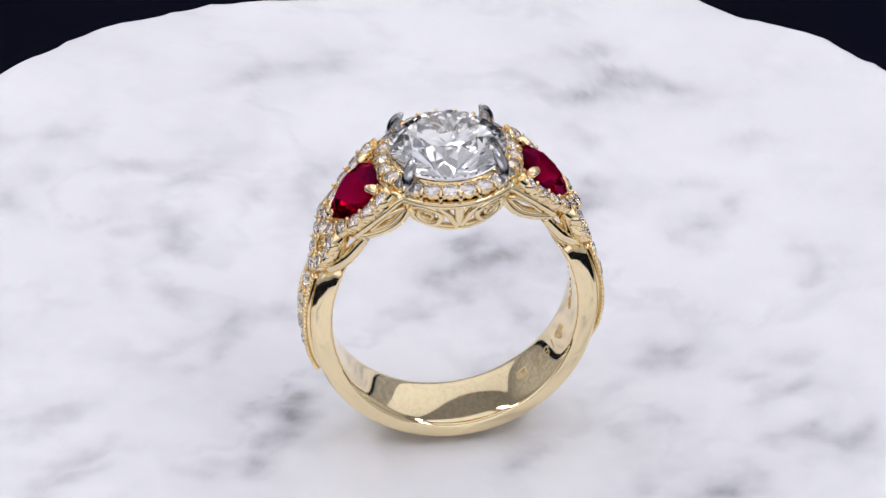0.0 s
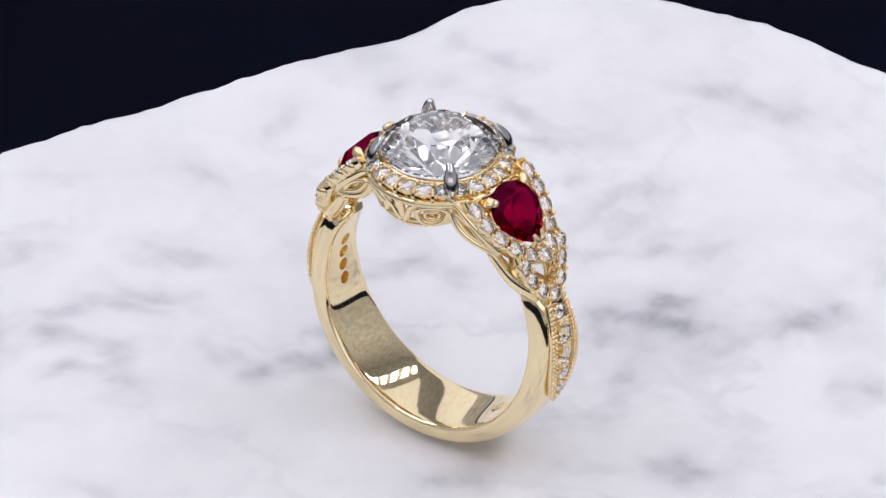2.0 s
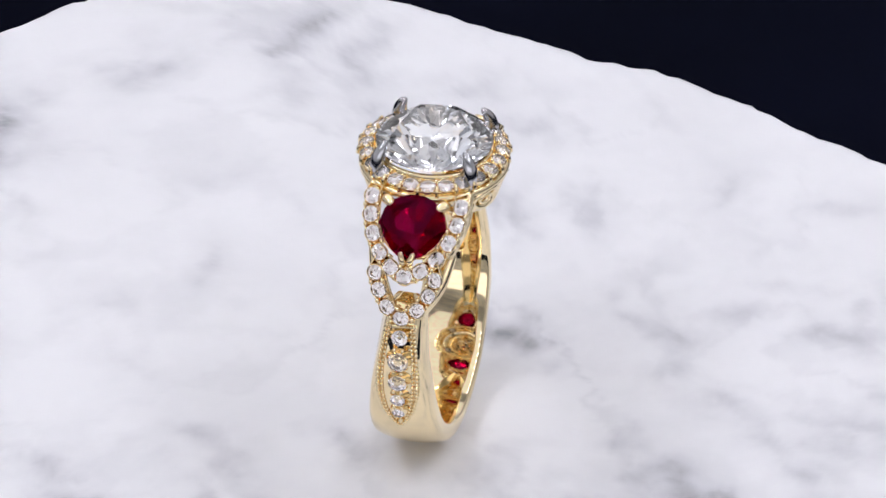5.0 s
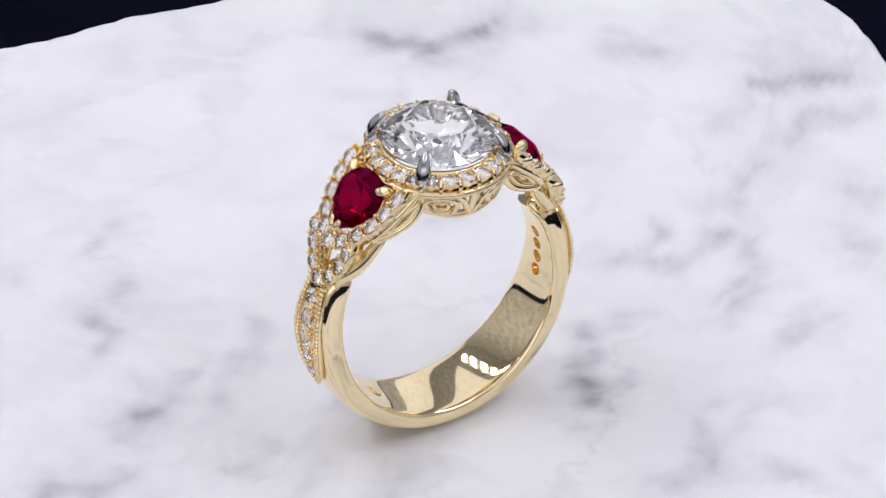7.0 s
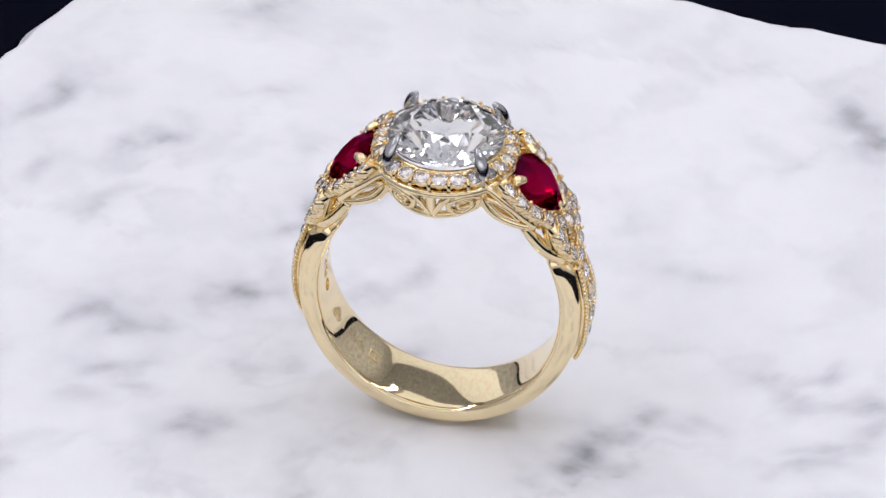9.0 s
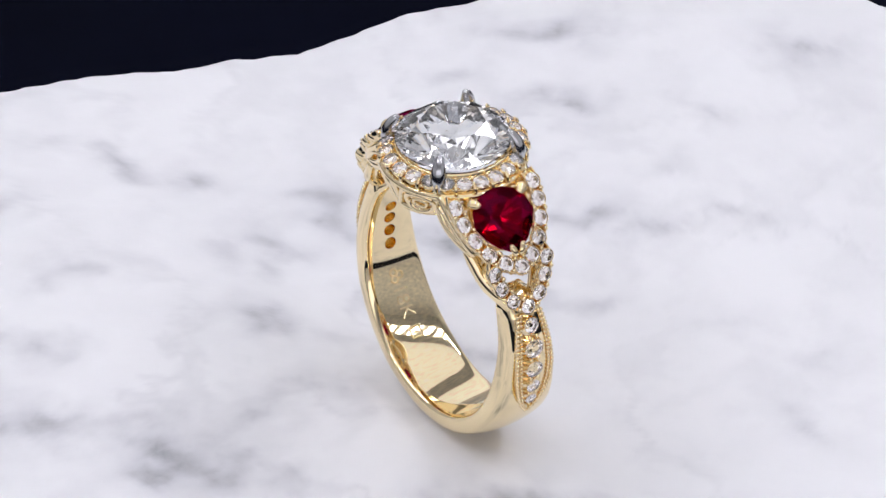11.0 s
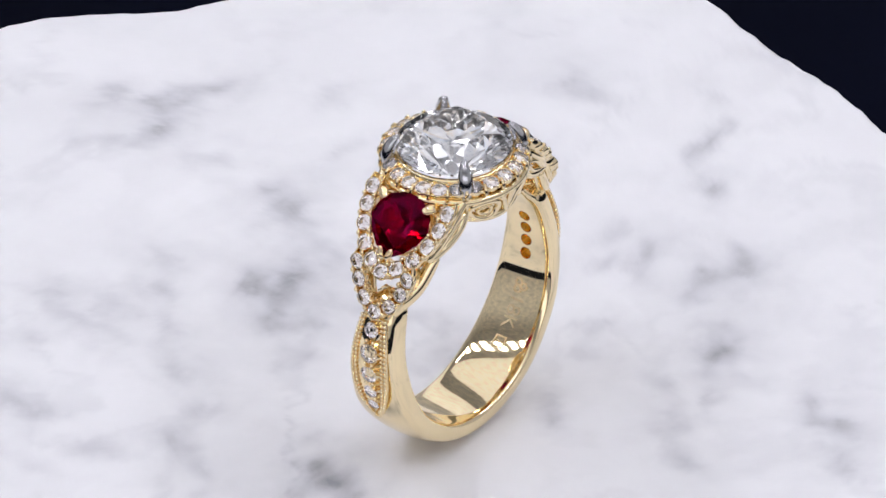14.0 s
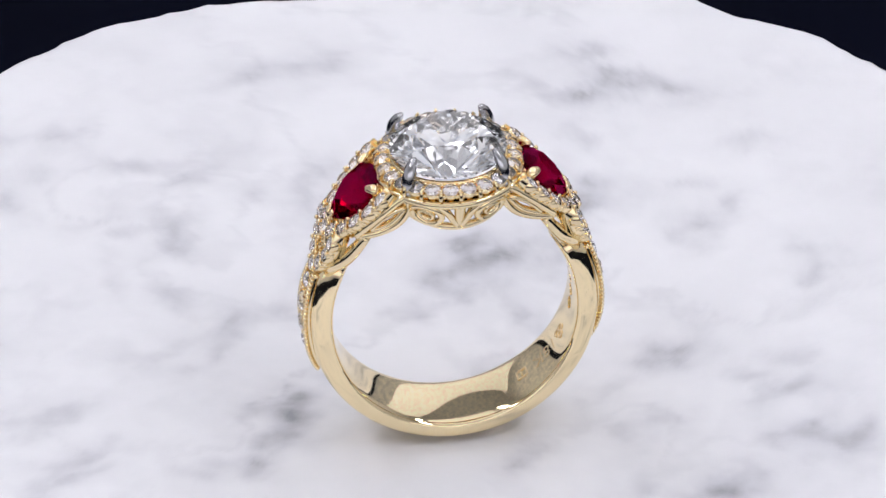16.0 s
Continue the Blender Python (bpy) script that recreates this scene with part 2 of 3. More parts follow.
vein(-10, 16, -7, 21, 0.4)
vein(-23, 16, -26, 20, 0.25)
vein(-35, 8, -37, 9, 0.3)
vein(-36, 17, -36, 19, 0.4)
vein(1, 18, 2, 21, 0.7)
vein(-10, 25, -7, 29, 0.35)
vein(-5, 24, -5, 29, 0.3)
vein(5, -6, 6, -4, 0.5)
vein(5, 4, 7, 7, 0.5)
vein(5, 11, 6, 14, 0.3)
vein(-21, -22, -19, -19, 0.2)
vein(-21, -29, -22, -27, 0.2)
vein(-19, -45, -23, -45, 0.7)
vein(-14, -51, -16, -47, 0.45)
vein(-16, -48, -19, -45, 0.4)
vein(-28, -46, -26, -45, 0.5)
vein(-30, -53, -32, -53, 0.4)
vein(-8, -43, -12, -40, 0.3)
vein(19, -21, 17, -23, 0.6)
vein(17, -29, 13, -33, 0.4)
vein(22, -29, 24, -28, 0.4)
vein(32, -33, 27, -36, 0.35)
vein(21, -9, 18, -10, 0.6)
vein(16, -12, 14, -13, 0.4)
vein(34, -28, 32, -28, 0.4)
vein(-19, -14, -22, -12, 0.6)
vein(-21, -12, -24, -17, 0.5)
vein(-16, -7, -19, -6, 0.35)
vein(-9, 1, -13, -2, 0.8)
vein(32, -3, 26, -2, 0.4)
vein(26, 7, 21, 5, 0.6)
vein(17, 9, 16, 7, 0.7)
vein(14, 4, 9, 2, 0.4)
vein(-27, 1, -31, -1, 0.6)
vein(-24, -3, -27, -4, 0.3)
vein(35, -44, 33, -45, 0.5)
vein(-31, -43, -35, -40, 0.3)
vein(38, 24, 38, 21, 0.7)
vein(29, 20, 28, 17, 0.6)
vein(35, 7, 36, 6, 0.7)
vein(22, 28, 22, 25, 0.4)
vein(19, 25, 19, 23, 0.5)
vein(16, 9, 16, 7, 0.8)
vein(10, 29, 8, 24, 0.8)
vein(3, 22, 1, 18, 0.8)
vein(5, 21, 3, 20, 0.5)
vein(-2, 15, -2, 12, 0.5)
vein(-1, 31, -4, 25, 0.6)
vein(-5, 24, -7, 21, 0.5)
vein(-9, 32, -7, 26, 0.6)
vein(20, -8, 19, -11, 0.6)
vein(20, -19, 17, -24, 0.7)
vein(36, -14, 34, -18, 0.4)
vein(36, -23, 34, -26, 0.7)
vein(45, -27, 44, -31, 0.7)
vein(46, -23, 44, -27, 0.4)
vein(41, -17, 40, -19, 0.5)
vein(15, -5, 12, -12, 0.45)
vein(12, -12, 8, -15, 0.4)
vein(3, -22, 2, -26, 0.3)
vein(5, -5, 5, -6, 0.4)
vein(-3, -27, -4, -29, 0.25)
vein(51, 16, 51, 13, 0.3)
vein(45, 15, 45, 13, 0.3)


def slab_radius(a):
    u = (math.degrees(a) % 360) / 10
    i, f = int(u), u % 1
    p = [RADII[(i + k) % 36] for k in (-1, 0, 1, 2)]
    r = p[1] + 0.5 * f * (p[2] - p[0] + f * (2 * p[0] - 5 * p[1] + 4 * p[2] - p[3] + f * (3 * (p[1] - p[2]) + p[3] - p[0])))
    w = Vector((math.cos(a), math.sin(a), 0.0))
    return r + 0.7 * noise.noise(w * 9) + 0.35 * noise.noise(w * 30) + 0.15 * noise.noise(w * 80)


def slab_height(x, y):
    r = math.hypot(x, y + 0.7)
    s = min(max((r - 4.0) / 11.0, 0.0), 1.0)
    return -0.37 - 0.38 * s * s * (3 - 2 * s) + 0.05 * noise.noise(Vector((x, y, 3)) * 0.12)


def stone_grey(places):
    """How grey the stone is at each place: frayed streaks with soft halos round the main veins, faint clouds between."""
    warped, base = [], []
    for x, y in places:
        p0 = Vector((x, y, 0))
        wob = Vector((noise.noise(p0 * 0.16), noise.noise(p0 * 0.16 + Vector((40, 0, 0))), 0)) * 1.8
        wob += Vector((noise.noise(p0 * 0.5 + Vector((0, 9, 0))), noise.noise(p0 * 0.5 + Vector((0, 50, 0))), 0)) * 0.9
        wob += Vector((noise.noise(p0 * 1.3 + Vector((7, 9, 0))), noise.noise(p0 * 1.3 + Vector((3, 50, 0))), 0)) * 0.45
        warped.append((x + wob.x, y + wob.y))
        q = (p0 + wob * 1.5) * 0.085
        cloud = noise.noise(q) + 0.6 * noise.noise(q * 2.3) + 0.4 * noise.noise(q * 4.9)
        thin = 1.0 - 9.0 * abs(noise.noise(q * 0.8 + Vector((0, 0, 31))) + 0.25 * noise.noise(q * 3.0))
        patch = 0.5 + noise.noise(p0 * 0.05 + Vector((0, 0, 20)))
        base.append((0.15 * max(cloud - 0.02, 0.0) + 0.16 * max(thin, 0.0) * patch, 0.85 + 0.75 * noise.noise(p0 * 0.42 + Vector((5, 0, 0)))))
    p, base = np.array(warped), np.array(base)
    core, halo = np.zeros(len(p)), np.zeros(len(p))
    for a, b, s in VEINS:
        a, d = np.array(a), np.array(b - a)
        t = np.clip((p - a) @ d / max(float(d @ d), 1e-6), 0.0, 1.0)
        q = np.linalg.norm(p - a - t[:, None] * d, axis=1)
        wide = 0.65 + 0.55 * s
        ends = 1.0 - 0.4 * np.abs(2 * t - 1)
        core = np.maximum(core, s * np.exp(-(q / wide) ** 2) * ends)
        halo = np.maximum(halo, s * np.exp(-(q / (2.8 * wide)) ** 2))
    return np.clip((0.54 * core + 0.26 * halo) * base[:, 1] + base[:, 0], 0.0, 1.0)


def build_slab():
    bm = bmesh.new()
    around, rings = 440, 120
    rows = []
    for j in range(1, rings + 1):
        row = []
        for i in range(around):
            a = 2 * math.pi * i / around
            r = slab_radius(a) * (j / rings)
            if j == rings:
                r *= 0.997
            x, y = r * math.cos(a), r * math.sin(a)
            row.append(bm.verts.new((x, y, slab_height(x, y) - (0.25 if j == rings else 0.0))))
        rows.append(row)
    for k, (depth, out) in enumerate(((1.2, 0.5), (4, 1.6), (9, 2.2), (15, 1.4), (22, 0.6), (24.2, -1.0))):
        row = []
        for i in range(around):
            a = 2 * math.pi * i / around
            w = Vector((math.cos(a), math.sin(a), depth * 0.05))
            r = slab_radius(a) + out * 0.5 + 1.3 * noise.noise(w * 7) + 0.7 * noise.noise(w * 22)
            row.append(bm.verts.new((r * math.cos(a), r * math.sin(a), -0.75 - depth)))
        rows.append(row)
    for a, b in zip(rows, rows[1:]):
        for i in range(around):
            bm.faces.new((a[i], b[i], b[(i + 1) % around], a[(i + 1) % around]))
    top = bm.verts.new((0, 0, slab_height(0, 0)))
    for i in range(around):
        bm.faces.new((top, rows[0][i], rows[0][(i + 1) % around]))
    bm.faces.new(rows[-1][::-1])
    places = [(v.co.x, v.co.y) for v in bm.verts]
    ob = part("marble_slab", bm, MARBLE)
    layer = ob.data.attributes.new("vein", "FLOAT", "POINT")
    layer.data.foreach_set("value", stone_grey(places).astype(np.float32))
    return tagged(ob, "white marble slab with grey veins and a rough broken edge", "slab")


marble_slab = build_slab()

# ---- the ring: x along its width, y along the finger, z up, standing on z = 0 ----
ring = tagged(new("ring"), "gold ring with round diamond and two rubies, standing on marble", "ring")
ZC, RIN = 10.35, 8.62     # centre and radius of the finger hole


def polar(deg, r, y=0.0):
    h = r * math.sin(radians(deg))
    return Vector((r * math.cos(radians(deg)), y, ZC + h * (1.024 if h < 0 else 1.0)))


def build_band():
    """The shank: flat inside, domed below, its bevelled flanks narrowing towards the shoulders."""
    bm = bmesh.new()
    key = (0, 30, 65, 84, 97, 112, 117, 121, 125)
    half = (2.56, 2.54, 2.32, 1.96, 1.58, 1.22, 1.08, 0.82, 0.42)
    crown = (10.45, 10.43, 10.36, 10.30, 10.32, 10.34, 10.20, 9.92, 9.45)
    edge = (10.00, 10.02, 10.14, 10.25, 10.31, 10.32, 10.14, 9.84, 9.38)
    inner = (2.70, 2.67, 2.44, 2.18, 1.88, 1.64, 1.52, 1.22, 0.70)
    secs = []
    for i in range(181):
        b = -125 + 250 * i / 180
        w, c, e, n = (float(np.interp(abs(b), key, k)) for k in (half, crown, edge, inner))
        right = [(RIN, 0), (RIN + 0.01, n * 0.3), (RIN + 0.035, n * 0.55), (RIN + 0.075, n * 0.76), (RIN + 0.12, n - 0.26), (RIN + 0.19, n - 0.11), (RIN + 0.30, n - 0.02), (RIN + 0.44, n + 0.01),
                 (e - 0.42, w + 0.10), (e - 0.20, w + 0.03), (e - 0.06, w - 0.10), (e + 0.03, w - 0.28), (e + (c - e) * 0.5, w * 0.70), (c - (c - e) * 0.12, w * 0.36), (c, 0)]
        left = [(r, -y) for r, y in right[-2:0:-1]]
        secs.append([polar(-90 + b, r, y) for r, y in right + left])
    loft(bm, secs, False)
    ob = part("band", bm, GOLD, ring, "polished yellow gold band")
    # open seats behind the stones of the leaf panels
    bm = bmesh.new()
    for deg in (13.5, 6.0, -1.5, -8.8):
        for flip in (1, -1):
            secs = []
            for r, k in ((8.3, 0.50), (8.64, 0.46), (9.7, 0.30)):
                c = polar(deg, r)
                u = (c - Vector((0, 0, ZC))).normalized().cross(Vector((0, 1, 0)))
                secs.append([Vector((flip * (c.x + u.x * k * math.cos(a)), k * math.sin(a), c.z + u.z * k * math.cos(a))) for a in [2 * math.pi * j / 20 for j in range(20)]])
            loft(bm, secs, False)
    drill = part("drill", bm, GOLD)
    cutter = ob.modifiers.new("seats", "BOOLEAN")
    cutter.operation, cutter.object, cutter.solver = "DIFFERENCE", drill, "EXACT"
    me = bpy.data.meshes.new_from_object(ob.evaluated_get(bpy.context.evaluated_depsgraph_get()))
    ob.modifiers.remove(cutter)
    ob.data = me
    bpy.data.objects.remove(drill)
    me.set_sharp_from_angle(angle=radians(38))
    return ob


band = build_band()
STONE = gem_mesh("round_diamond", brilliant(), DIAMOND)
SMALL = gem_mesh("small_diamond", brilliant(), PAVE)

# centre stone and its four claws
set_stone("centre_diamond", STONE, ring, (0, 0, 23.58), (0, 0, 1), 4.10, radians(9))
tagged(ring.children[-1], "large clear round brilliant diamond")


def build_claw(deg):
    bm = bmesh.new()
    c, s = math.cos(radians(deg)), math.sin(radians(deg))
    line = smooth_line([(r * c, r * s, z) for r, z in ((3.4, 19.8), (4.2, 21.2), (4.66, 22.4), (4.64, 23.3), (4.40, 24.0), (4.00, 24.56))], 5)
    tube(bm, line, 0.50, 0.56, lambda i: (c, s, 0), sides=14, taper=lambda t: 1.0 if t < 0.55 else 1.0 - 0.62 * ((t - 0.55) / 0.45) ** 1.6)
    ball(bm, line[-1], 0.20, 0.8, (-c * 0.5, -s * 0.5, 1), 12, 8)
    return part("claw", bm, WHITE_GOLD, ring, "white gold claw")


for d in (45, 135, 225, 315):
    build_claw(d)


# ---- pave frames: a gold channel along a line, stones in it, beads between them ----
def channel(bm, line, normals, half, depth, wall, closed):
    secs, n = [], len(line)
    for i, c in enumerate(line):
        a = line[(i - 1) % n] if closed else line[max(i - 1, 0)]
        b = line[(i + 1) % n] if closed else line[min(i + 1, n - 1)]
        t = (b - a).normalized()
        v = Vector(normals[i])
        v = (v - t * v.dot(t)).normalized()
        u = v.cross(t)
        prof = [(-half, 0.0), (-half + wall * 0.5, 0.07), (-half + wall, 0.0), (-half + wall, -depth * 0.7), (half - wall, -depth * 0.7), (half - wall, 0.0),
                (half - wall * 0.5, 0.07), (half, 0.0), (half * 0.66, -depth), (-half * 0.66, -depth)]
        secs.append([c + u * x + v * y for x, y in prof])
    loft(bm, secs, closed)


def cup(bm, centre, axis, r, deep=0.75, sides=14):
    """The gold seat of a small stone: a thin bright lip round its girdle and a tapering wall."""
    turn = Vector(axis).to_track_quat("Z", "Y").to_matrix()
    prof = ((0.96, 0.0), (1.0, 0.04), (1.05, 0.00), (1.05, -0.25), (0.80, -deep), (0.62, -deep))
    loft(bm, [[Vector(centre) + turn @ Vector((k * r * math.cos(a), k * r * math.sin(a), h)) for k, h in prof]
              for a in [2 * math.pi * i / sides for i in range(sides)]], True)


def build_halo():
    n = 24

    def rim(a, shift=0.0, lift=0.0):
        c2 = math.cos(a) ** 2
        r = 4.78 - 0.16 * c2 + shift
        return Vector((r * math.cos(a), r * math.sin(a), 22.98 - 0.36 * c2 + lift))
    bm = bmesh.new()
    steps = 132
    line, ups = [], []
    for i in range(steps):
        a = 2 * math.pi * i / steps
        line.append(rim(a, 0.0, -0.10))
        ups.append((0.34 * math.cos(a), 0.34 * math.sin(a), 1))
    channel(bm, line, ups, 0.50, 0.75, 0.12, True)
    halo = part("halo", bm, GOLD, ring, "yellow gold halo")
    seats, beads = bmesh.new(), bmesh.new()
    for i in range(n):
        a = 2 * math.pi * (i + 0.5) / n
        w = Vector((math.cos(a), math.sin(a), 0))
        tip = w * 0.34 + Vector((0, 0, 1))
        set_stone("halo_diamond", SMALL, halo, rim(a), tip, 0.585, a)
        cup(seats, rim(a), tip, 0.585)
        b = 2 * math.pi * i / n
        w = Vector((math.cos(b), math.sin(b), 0))
        for s, q, lift in ((1, 0.47, -0.08), (-1, -0.42, 0.06)):
            root, bend, end = rim(b, q + 0.10 * s, lift - 0.45), rim(b, q + 0.05 * s, lift), rim(b, q - 0.15 * s, lift + 0.20)
            tube(beads, smooth_line([root, bend, end], 3), 0.13, 0.15, lambda i: w, sides=7, taper=lambda t: 1.0 - 0.3 * t * t)
            ball(beads, end, 0.13)
    tagged(part("stone_seat", seats, GOLD, halo, "scalloped gold seats"), kind="stuff")
    tagged(part("beading", beads, GOLD, halo), kind="stuff")
    return halo


build_halo()


# the cup in which the large stone sits
bm = bmesh.new()
loft(bm, [[Vector((r * math.cos(a), r * math.sin(a), z)) for r, z in ((4.00, 23.20), (4.16, 23.05), (4.05, 22.0), (3.75, 22.0))]
          for a in [2 * math.pi * i / 64 for i in range(64)]], True)
part("diamond_seat", bm, GOLD, ring)


def drum(deg, h, lift=0.0):
    """A point of the gallery below the halo: h = 0 at its lower rail, 1 at the halo."""
    a = radians(deg)
    low = 19.6 + 0.9 * math.cos(a) ** 2
    r = 4.25 + 0.75 * h + lift
    return Vector((r * math.cos(a), r * math.sin(a), low + (21.85 - low) * h))


def out(deg):
    return (math.cos(radians(deg)), math.sin(radians(deg)), -0.2)


def on_drum(name, places, ru, rv, closed=False, n=6, taper=None, label=""):
    bm = bmesh.new()
    flat = smooth_line([(d, h, 0) for d, h in places], n, closed)
    tube(bm, [drum(q.x, q.y) for q in flat], ru, rv, lambda i: out(flat[i].x), closed, 8, taper)
    return part(name, bm, GOLD, ring, label)


for h, r in ((0.0, 0.27), (1.0, 0.30)):
    bm = bmesh.new()
    tube(bm, [drum(i * 3.75, h) for i in range(96)], r, r, lambda i: out(i * 3.75), True, 8)
    part("gallery_rail", bm, GOLD, ring, "curved rail of the pierced gallery")
for mid in (90, 270):
    on_drum("gallery_post", [(mid, 0.0), (mid, 0.5), (mid, 1.0)], 0.32, 0.46, taper=lambda t: 0.55 + 0.5 * t)
    for s in (-1, 1):
        on_drum("gallery_scroll", [(mid + s * 2, 0.08), (mid + s * 7, 0.40), (mid + s * 11, 0.70), (mid + s * 17, 0.96)], 0.30, 0.26)
        eye = [(mid + s * (29 + 13.5 * math.cos(a)), 0.48 + 0.43 * math.sin(a)) for a in [i * math.pi / 4 for i in range(8)]]
        on_drum("gallery_eye", eye, 0.36, 0.26, True, 4)
        pupil = [(mid + s * (29 + 6.2 * math.cos(a)), 0.48 + 0.20 * math.sin(a)) for a in [i * math.pi / 4 for i in range(8)]]
        on_drum("gallery_pupil", pupil, 0.30, 0.17, True, 4)
        on_drum("gallery_scroll", [(mid + s * 41, 0.1), (mid + s * 47, 0.5), (mid + s * 45, 0.95)], 0.34, 0.42)

# ---- the shoulders: ruby, its pave frame, the pave loop, scrolls and the leaf of graded stones ----
SLOPE = radians(47)


def on_slope(side, s, y, n=0.0):
    """A place on the sloping shoulder: s down the slope from the ruby's middle, n above it."""
    e, w = (math.cos(SLOPE), -math.sin(SLOPE)), (math.sin(SLOPE), math.cos(SLOPE))
    return Vector((side * (6.5 + s * e[0] + n * w[0]), y, 20.45 + s * e[1] + n * w[1]))


def slope_up(side):
    return Vector((side * math.sin(SLOPE), 0, math.cos(SLOPE)))


def ruby_mesh():
    """A rounded shield cut: flat table, two rows of crown facets, a deep keel below."""
    bm = bmesh.new()
    pts = []
    n = 14

    def rim(a, k):
        x, y = math.cos(a), math.sin(a)
        return k * (2.22 * x if x < 0 else 2.30 * x + 0.22 * x ** 3), k * 2.36 * y * (1 - 0.30 * max(x, 0.0) ** 1.3)
    for i in range(n):
        a = 2 * math.pi * (i + 0.5) / n
        pts += [(*rim(a, 1.0), 0.0), (*rim(a, 1.0), -0.12)]
    for i in range(7):
        a = 2 * math.pi * i / 7
        pts.append((*rim(a, 0.52), 0.72))
        pts.append((*rim(a + math.pi / 7, 0.82), 0.36))
        pts.append((*rim(a + math.pi / 7, 0.62), -0.85))
    pts += [(-0.25, 0, -1.75), (0.45, 0, -1.75)]
    bmesh.ops.convex_hull(bm, input=[bm.verts.new(p) for p in pts])
    bmesh.ops.dissolve_limit(bm, angle_limit=radians(2.5), verts=bm.verts, edges=bm.edges)
    return bm


RED = gem_mesh("ruby", ruby_mesh(), RUBY)
FRAME = ((-1.75, 3.15), (-0.45, 3.05), (0.85, 2.68), (2.1, 2.02), (3.05, 1.08), (3.6, 0.0))
LOOP = ((8.75, 17.77, 2.12), (9.10, 16.60, 1.75), (9.52, 15.55, 1.06), (9.80, 14.90, 0.0))
LEAF = ((17.3, 0.57), (7.6, 0.74), (-1.8, 0.66), (-10.0, 0.54), (-17.0, 0.45))


def channel_run(bm, line, ups, half=0.58, depth=0.75, closed=False):
    channel(bm, line, ups, half, depth, 0.11, closed)


def claw_pairs(bm, stones, ups, r):
    """Two small beads on each side between neighbouring stones."""
    for i in range(len(stones) - 1):
        a, b = stones[i], stones[i + 1]
        m, u = (a + b) / 2, Vector(ups[i])
        side = (b - a).normalized().cross(u).normalized()
        for s in (-1, 1):
            ball(bm, m + side * (s * r) + u * 0.12, 0.17, 1.0, None, 8, 6)
            tube(bm, [m + side * (s * (r + 0.05)) - u * 0.45, m + side * (s * r) + u * 0.12], 0.15, 0.15, None, False, 7)


def build_shoulder(side):
    up = slope_up(side)
    # ruby
    stone = new("ruby", RED)
    stone.parent = ring
    basis = Matrix((Vector((side * math.cos(SLOPE), 0, -math.sin(SLOPE))), up.cross(Vector((side * math.cos(SLOPE), 0, -math.sin(SLOPE)))), up)).transposed()
    stone.matrix_local = Matrix.Translation(on_slope(side, 0, 0, 0.15) * MM) @ basis.to_4x4()
    tagged(stone, "deep red faceted ruby")
    # collet below the ruby
    bm = bmesh.new()
    ringline = [on_slope(side, 2.05 * math.cos(a), 2.2 * math.sin(a), -0.75) for a in [2 * math.pi * i / 40 for i in range(40)]]
    tube(bm, ringline, 0.75, 0.16, lambda i: up, True)
    part("ruby_collet", bm, GOLD, ring)
    for s, y in ((-1.55, 1.95), (-1.55, -1.95)):
        bm = bmesh.new()
        d = Vector((s, y)).normalized()
        line = smooth_line([on_slope(side, s + d.x * 0.25, y + d.y * 0.25, -0.8), on_slope(side, s + d.x * 0.2, y + d.y * 0.2, 0.2),
                            on_slope(side, s + d.x * 0.08, y + d.y * 0.08, 0.42), on_slope(side, s - d.x * 0.25, y - d.y * 0.25, 0.46)], 5)
        tube(bm, line, 0.30, 0.42, lambda i: up, sides=12, taper=lambda t: 1 - 0.18 * t)
        ball(bm, line[-1], 0.33, 0.85, None, 12, 8)
        part("ruby_claw", bm, GOLD, ring, "yellow gold claw")
    bm = bmesh.new()
    for q in (-1, 1):
        line = smooth_line([on_slope(side, 2.75, q * 0.15, -0.6), on_slope(side, 2.6, q * 0.25, 0.3), on_slope(side, 2.1, q * 0.42, 0.5)], 5)
        tube(bm, line, 0.27, 0.30, lambda i: up, sides=9, taper=lambda t: 1 - 0.3 * t)
        ball(bm, line[-1], 0.21)
    part("ruby_claw", bm, GOLD, ring, "v-shaped yellow gold claw")
    # pave frame
    spots = [on_slope(side, s, -y) for s, y in FRAME] + [on_slope(side, s, y) for s, y in FRAME[-2::-1]]
    line = smooth_line([on_slope(side, -2.6, -3.0)] + spots + [on_slope(side, -2.6, 3.0)], 8)
    bm = bmesh.new()
    channel_run(bm, line, [up] * len(line), 0.50, 0.95)
    frame_part = part("ruby_frame", bm, GOLD, ring, "gold frame set with small diamonds")
    for p in spots:
        set_stone("frame_diamond", SMALL, frame_part, p + up * 0.05, up, 0.58, p.y)
    bm = bmesh.new()
    for p in spots:
        cup(bm, p + up * 0.05, up, 0.58)
    tagged(part("stone_seat", bm, GOLD, frame_part, "scalloped gold seats"), kind="stuff")
    bm = bmesh.new()
    claw_pairs(bm, spots, [up] * len(spots), 0.42)
    tagged(part("beading", bm, GOLD, frame_part), kind="stuff")
    # pave loop
    lup = Vector((side * 0.93, 0, 0.30)).normalized()
    spots = [Vector((side * x, -y, z)) for x, z, y in LOOP] + [Vector((side * x, y, z)) for x, z, y in LOOP[-2::-1]]
    line = smooth_line([Vector((side * 8.3, -1.75, 18.7))] + spots + [Vector((side * 8.3, 1.75, 18.7))], 8)
    bm = bmesh.new()
    channel_run(bm, line, [lup] * len(line), 0.48, 1.10)
    loop_part = part("shoulder_loop", bm, GOLD, ring, "gold loop set with small diamonds")
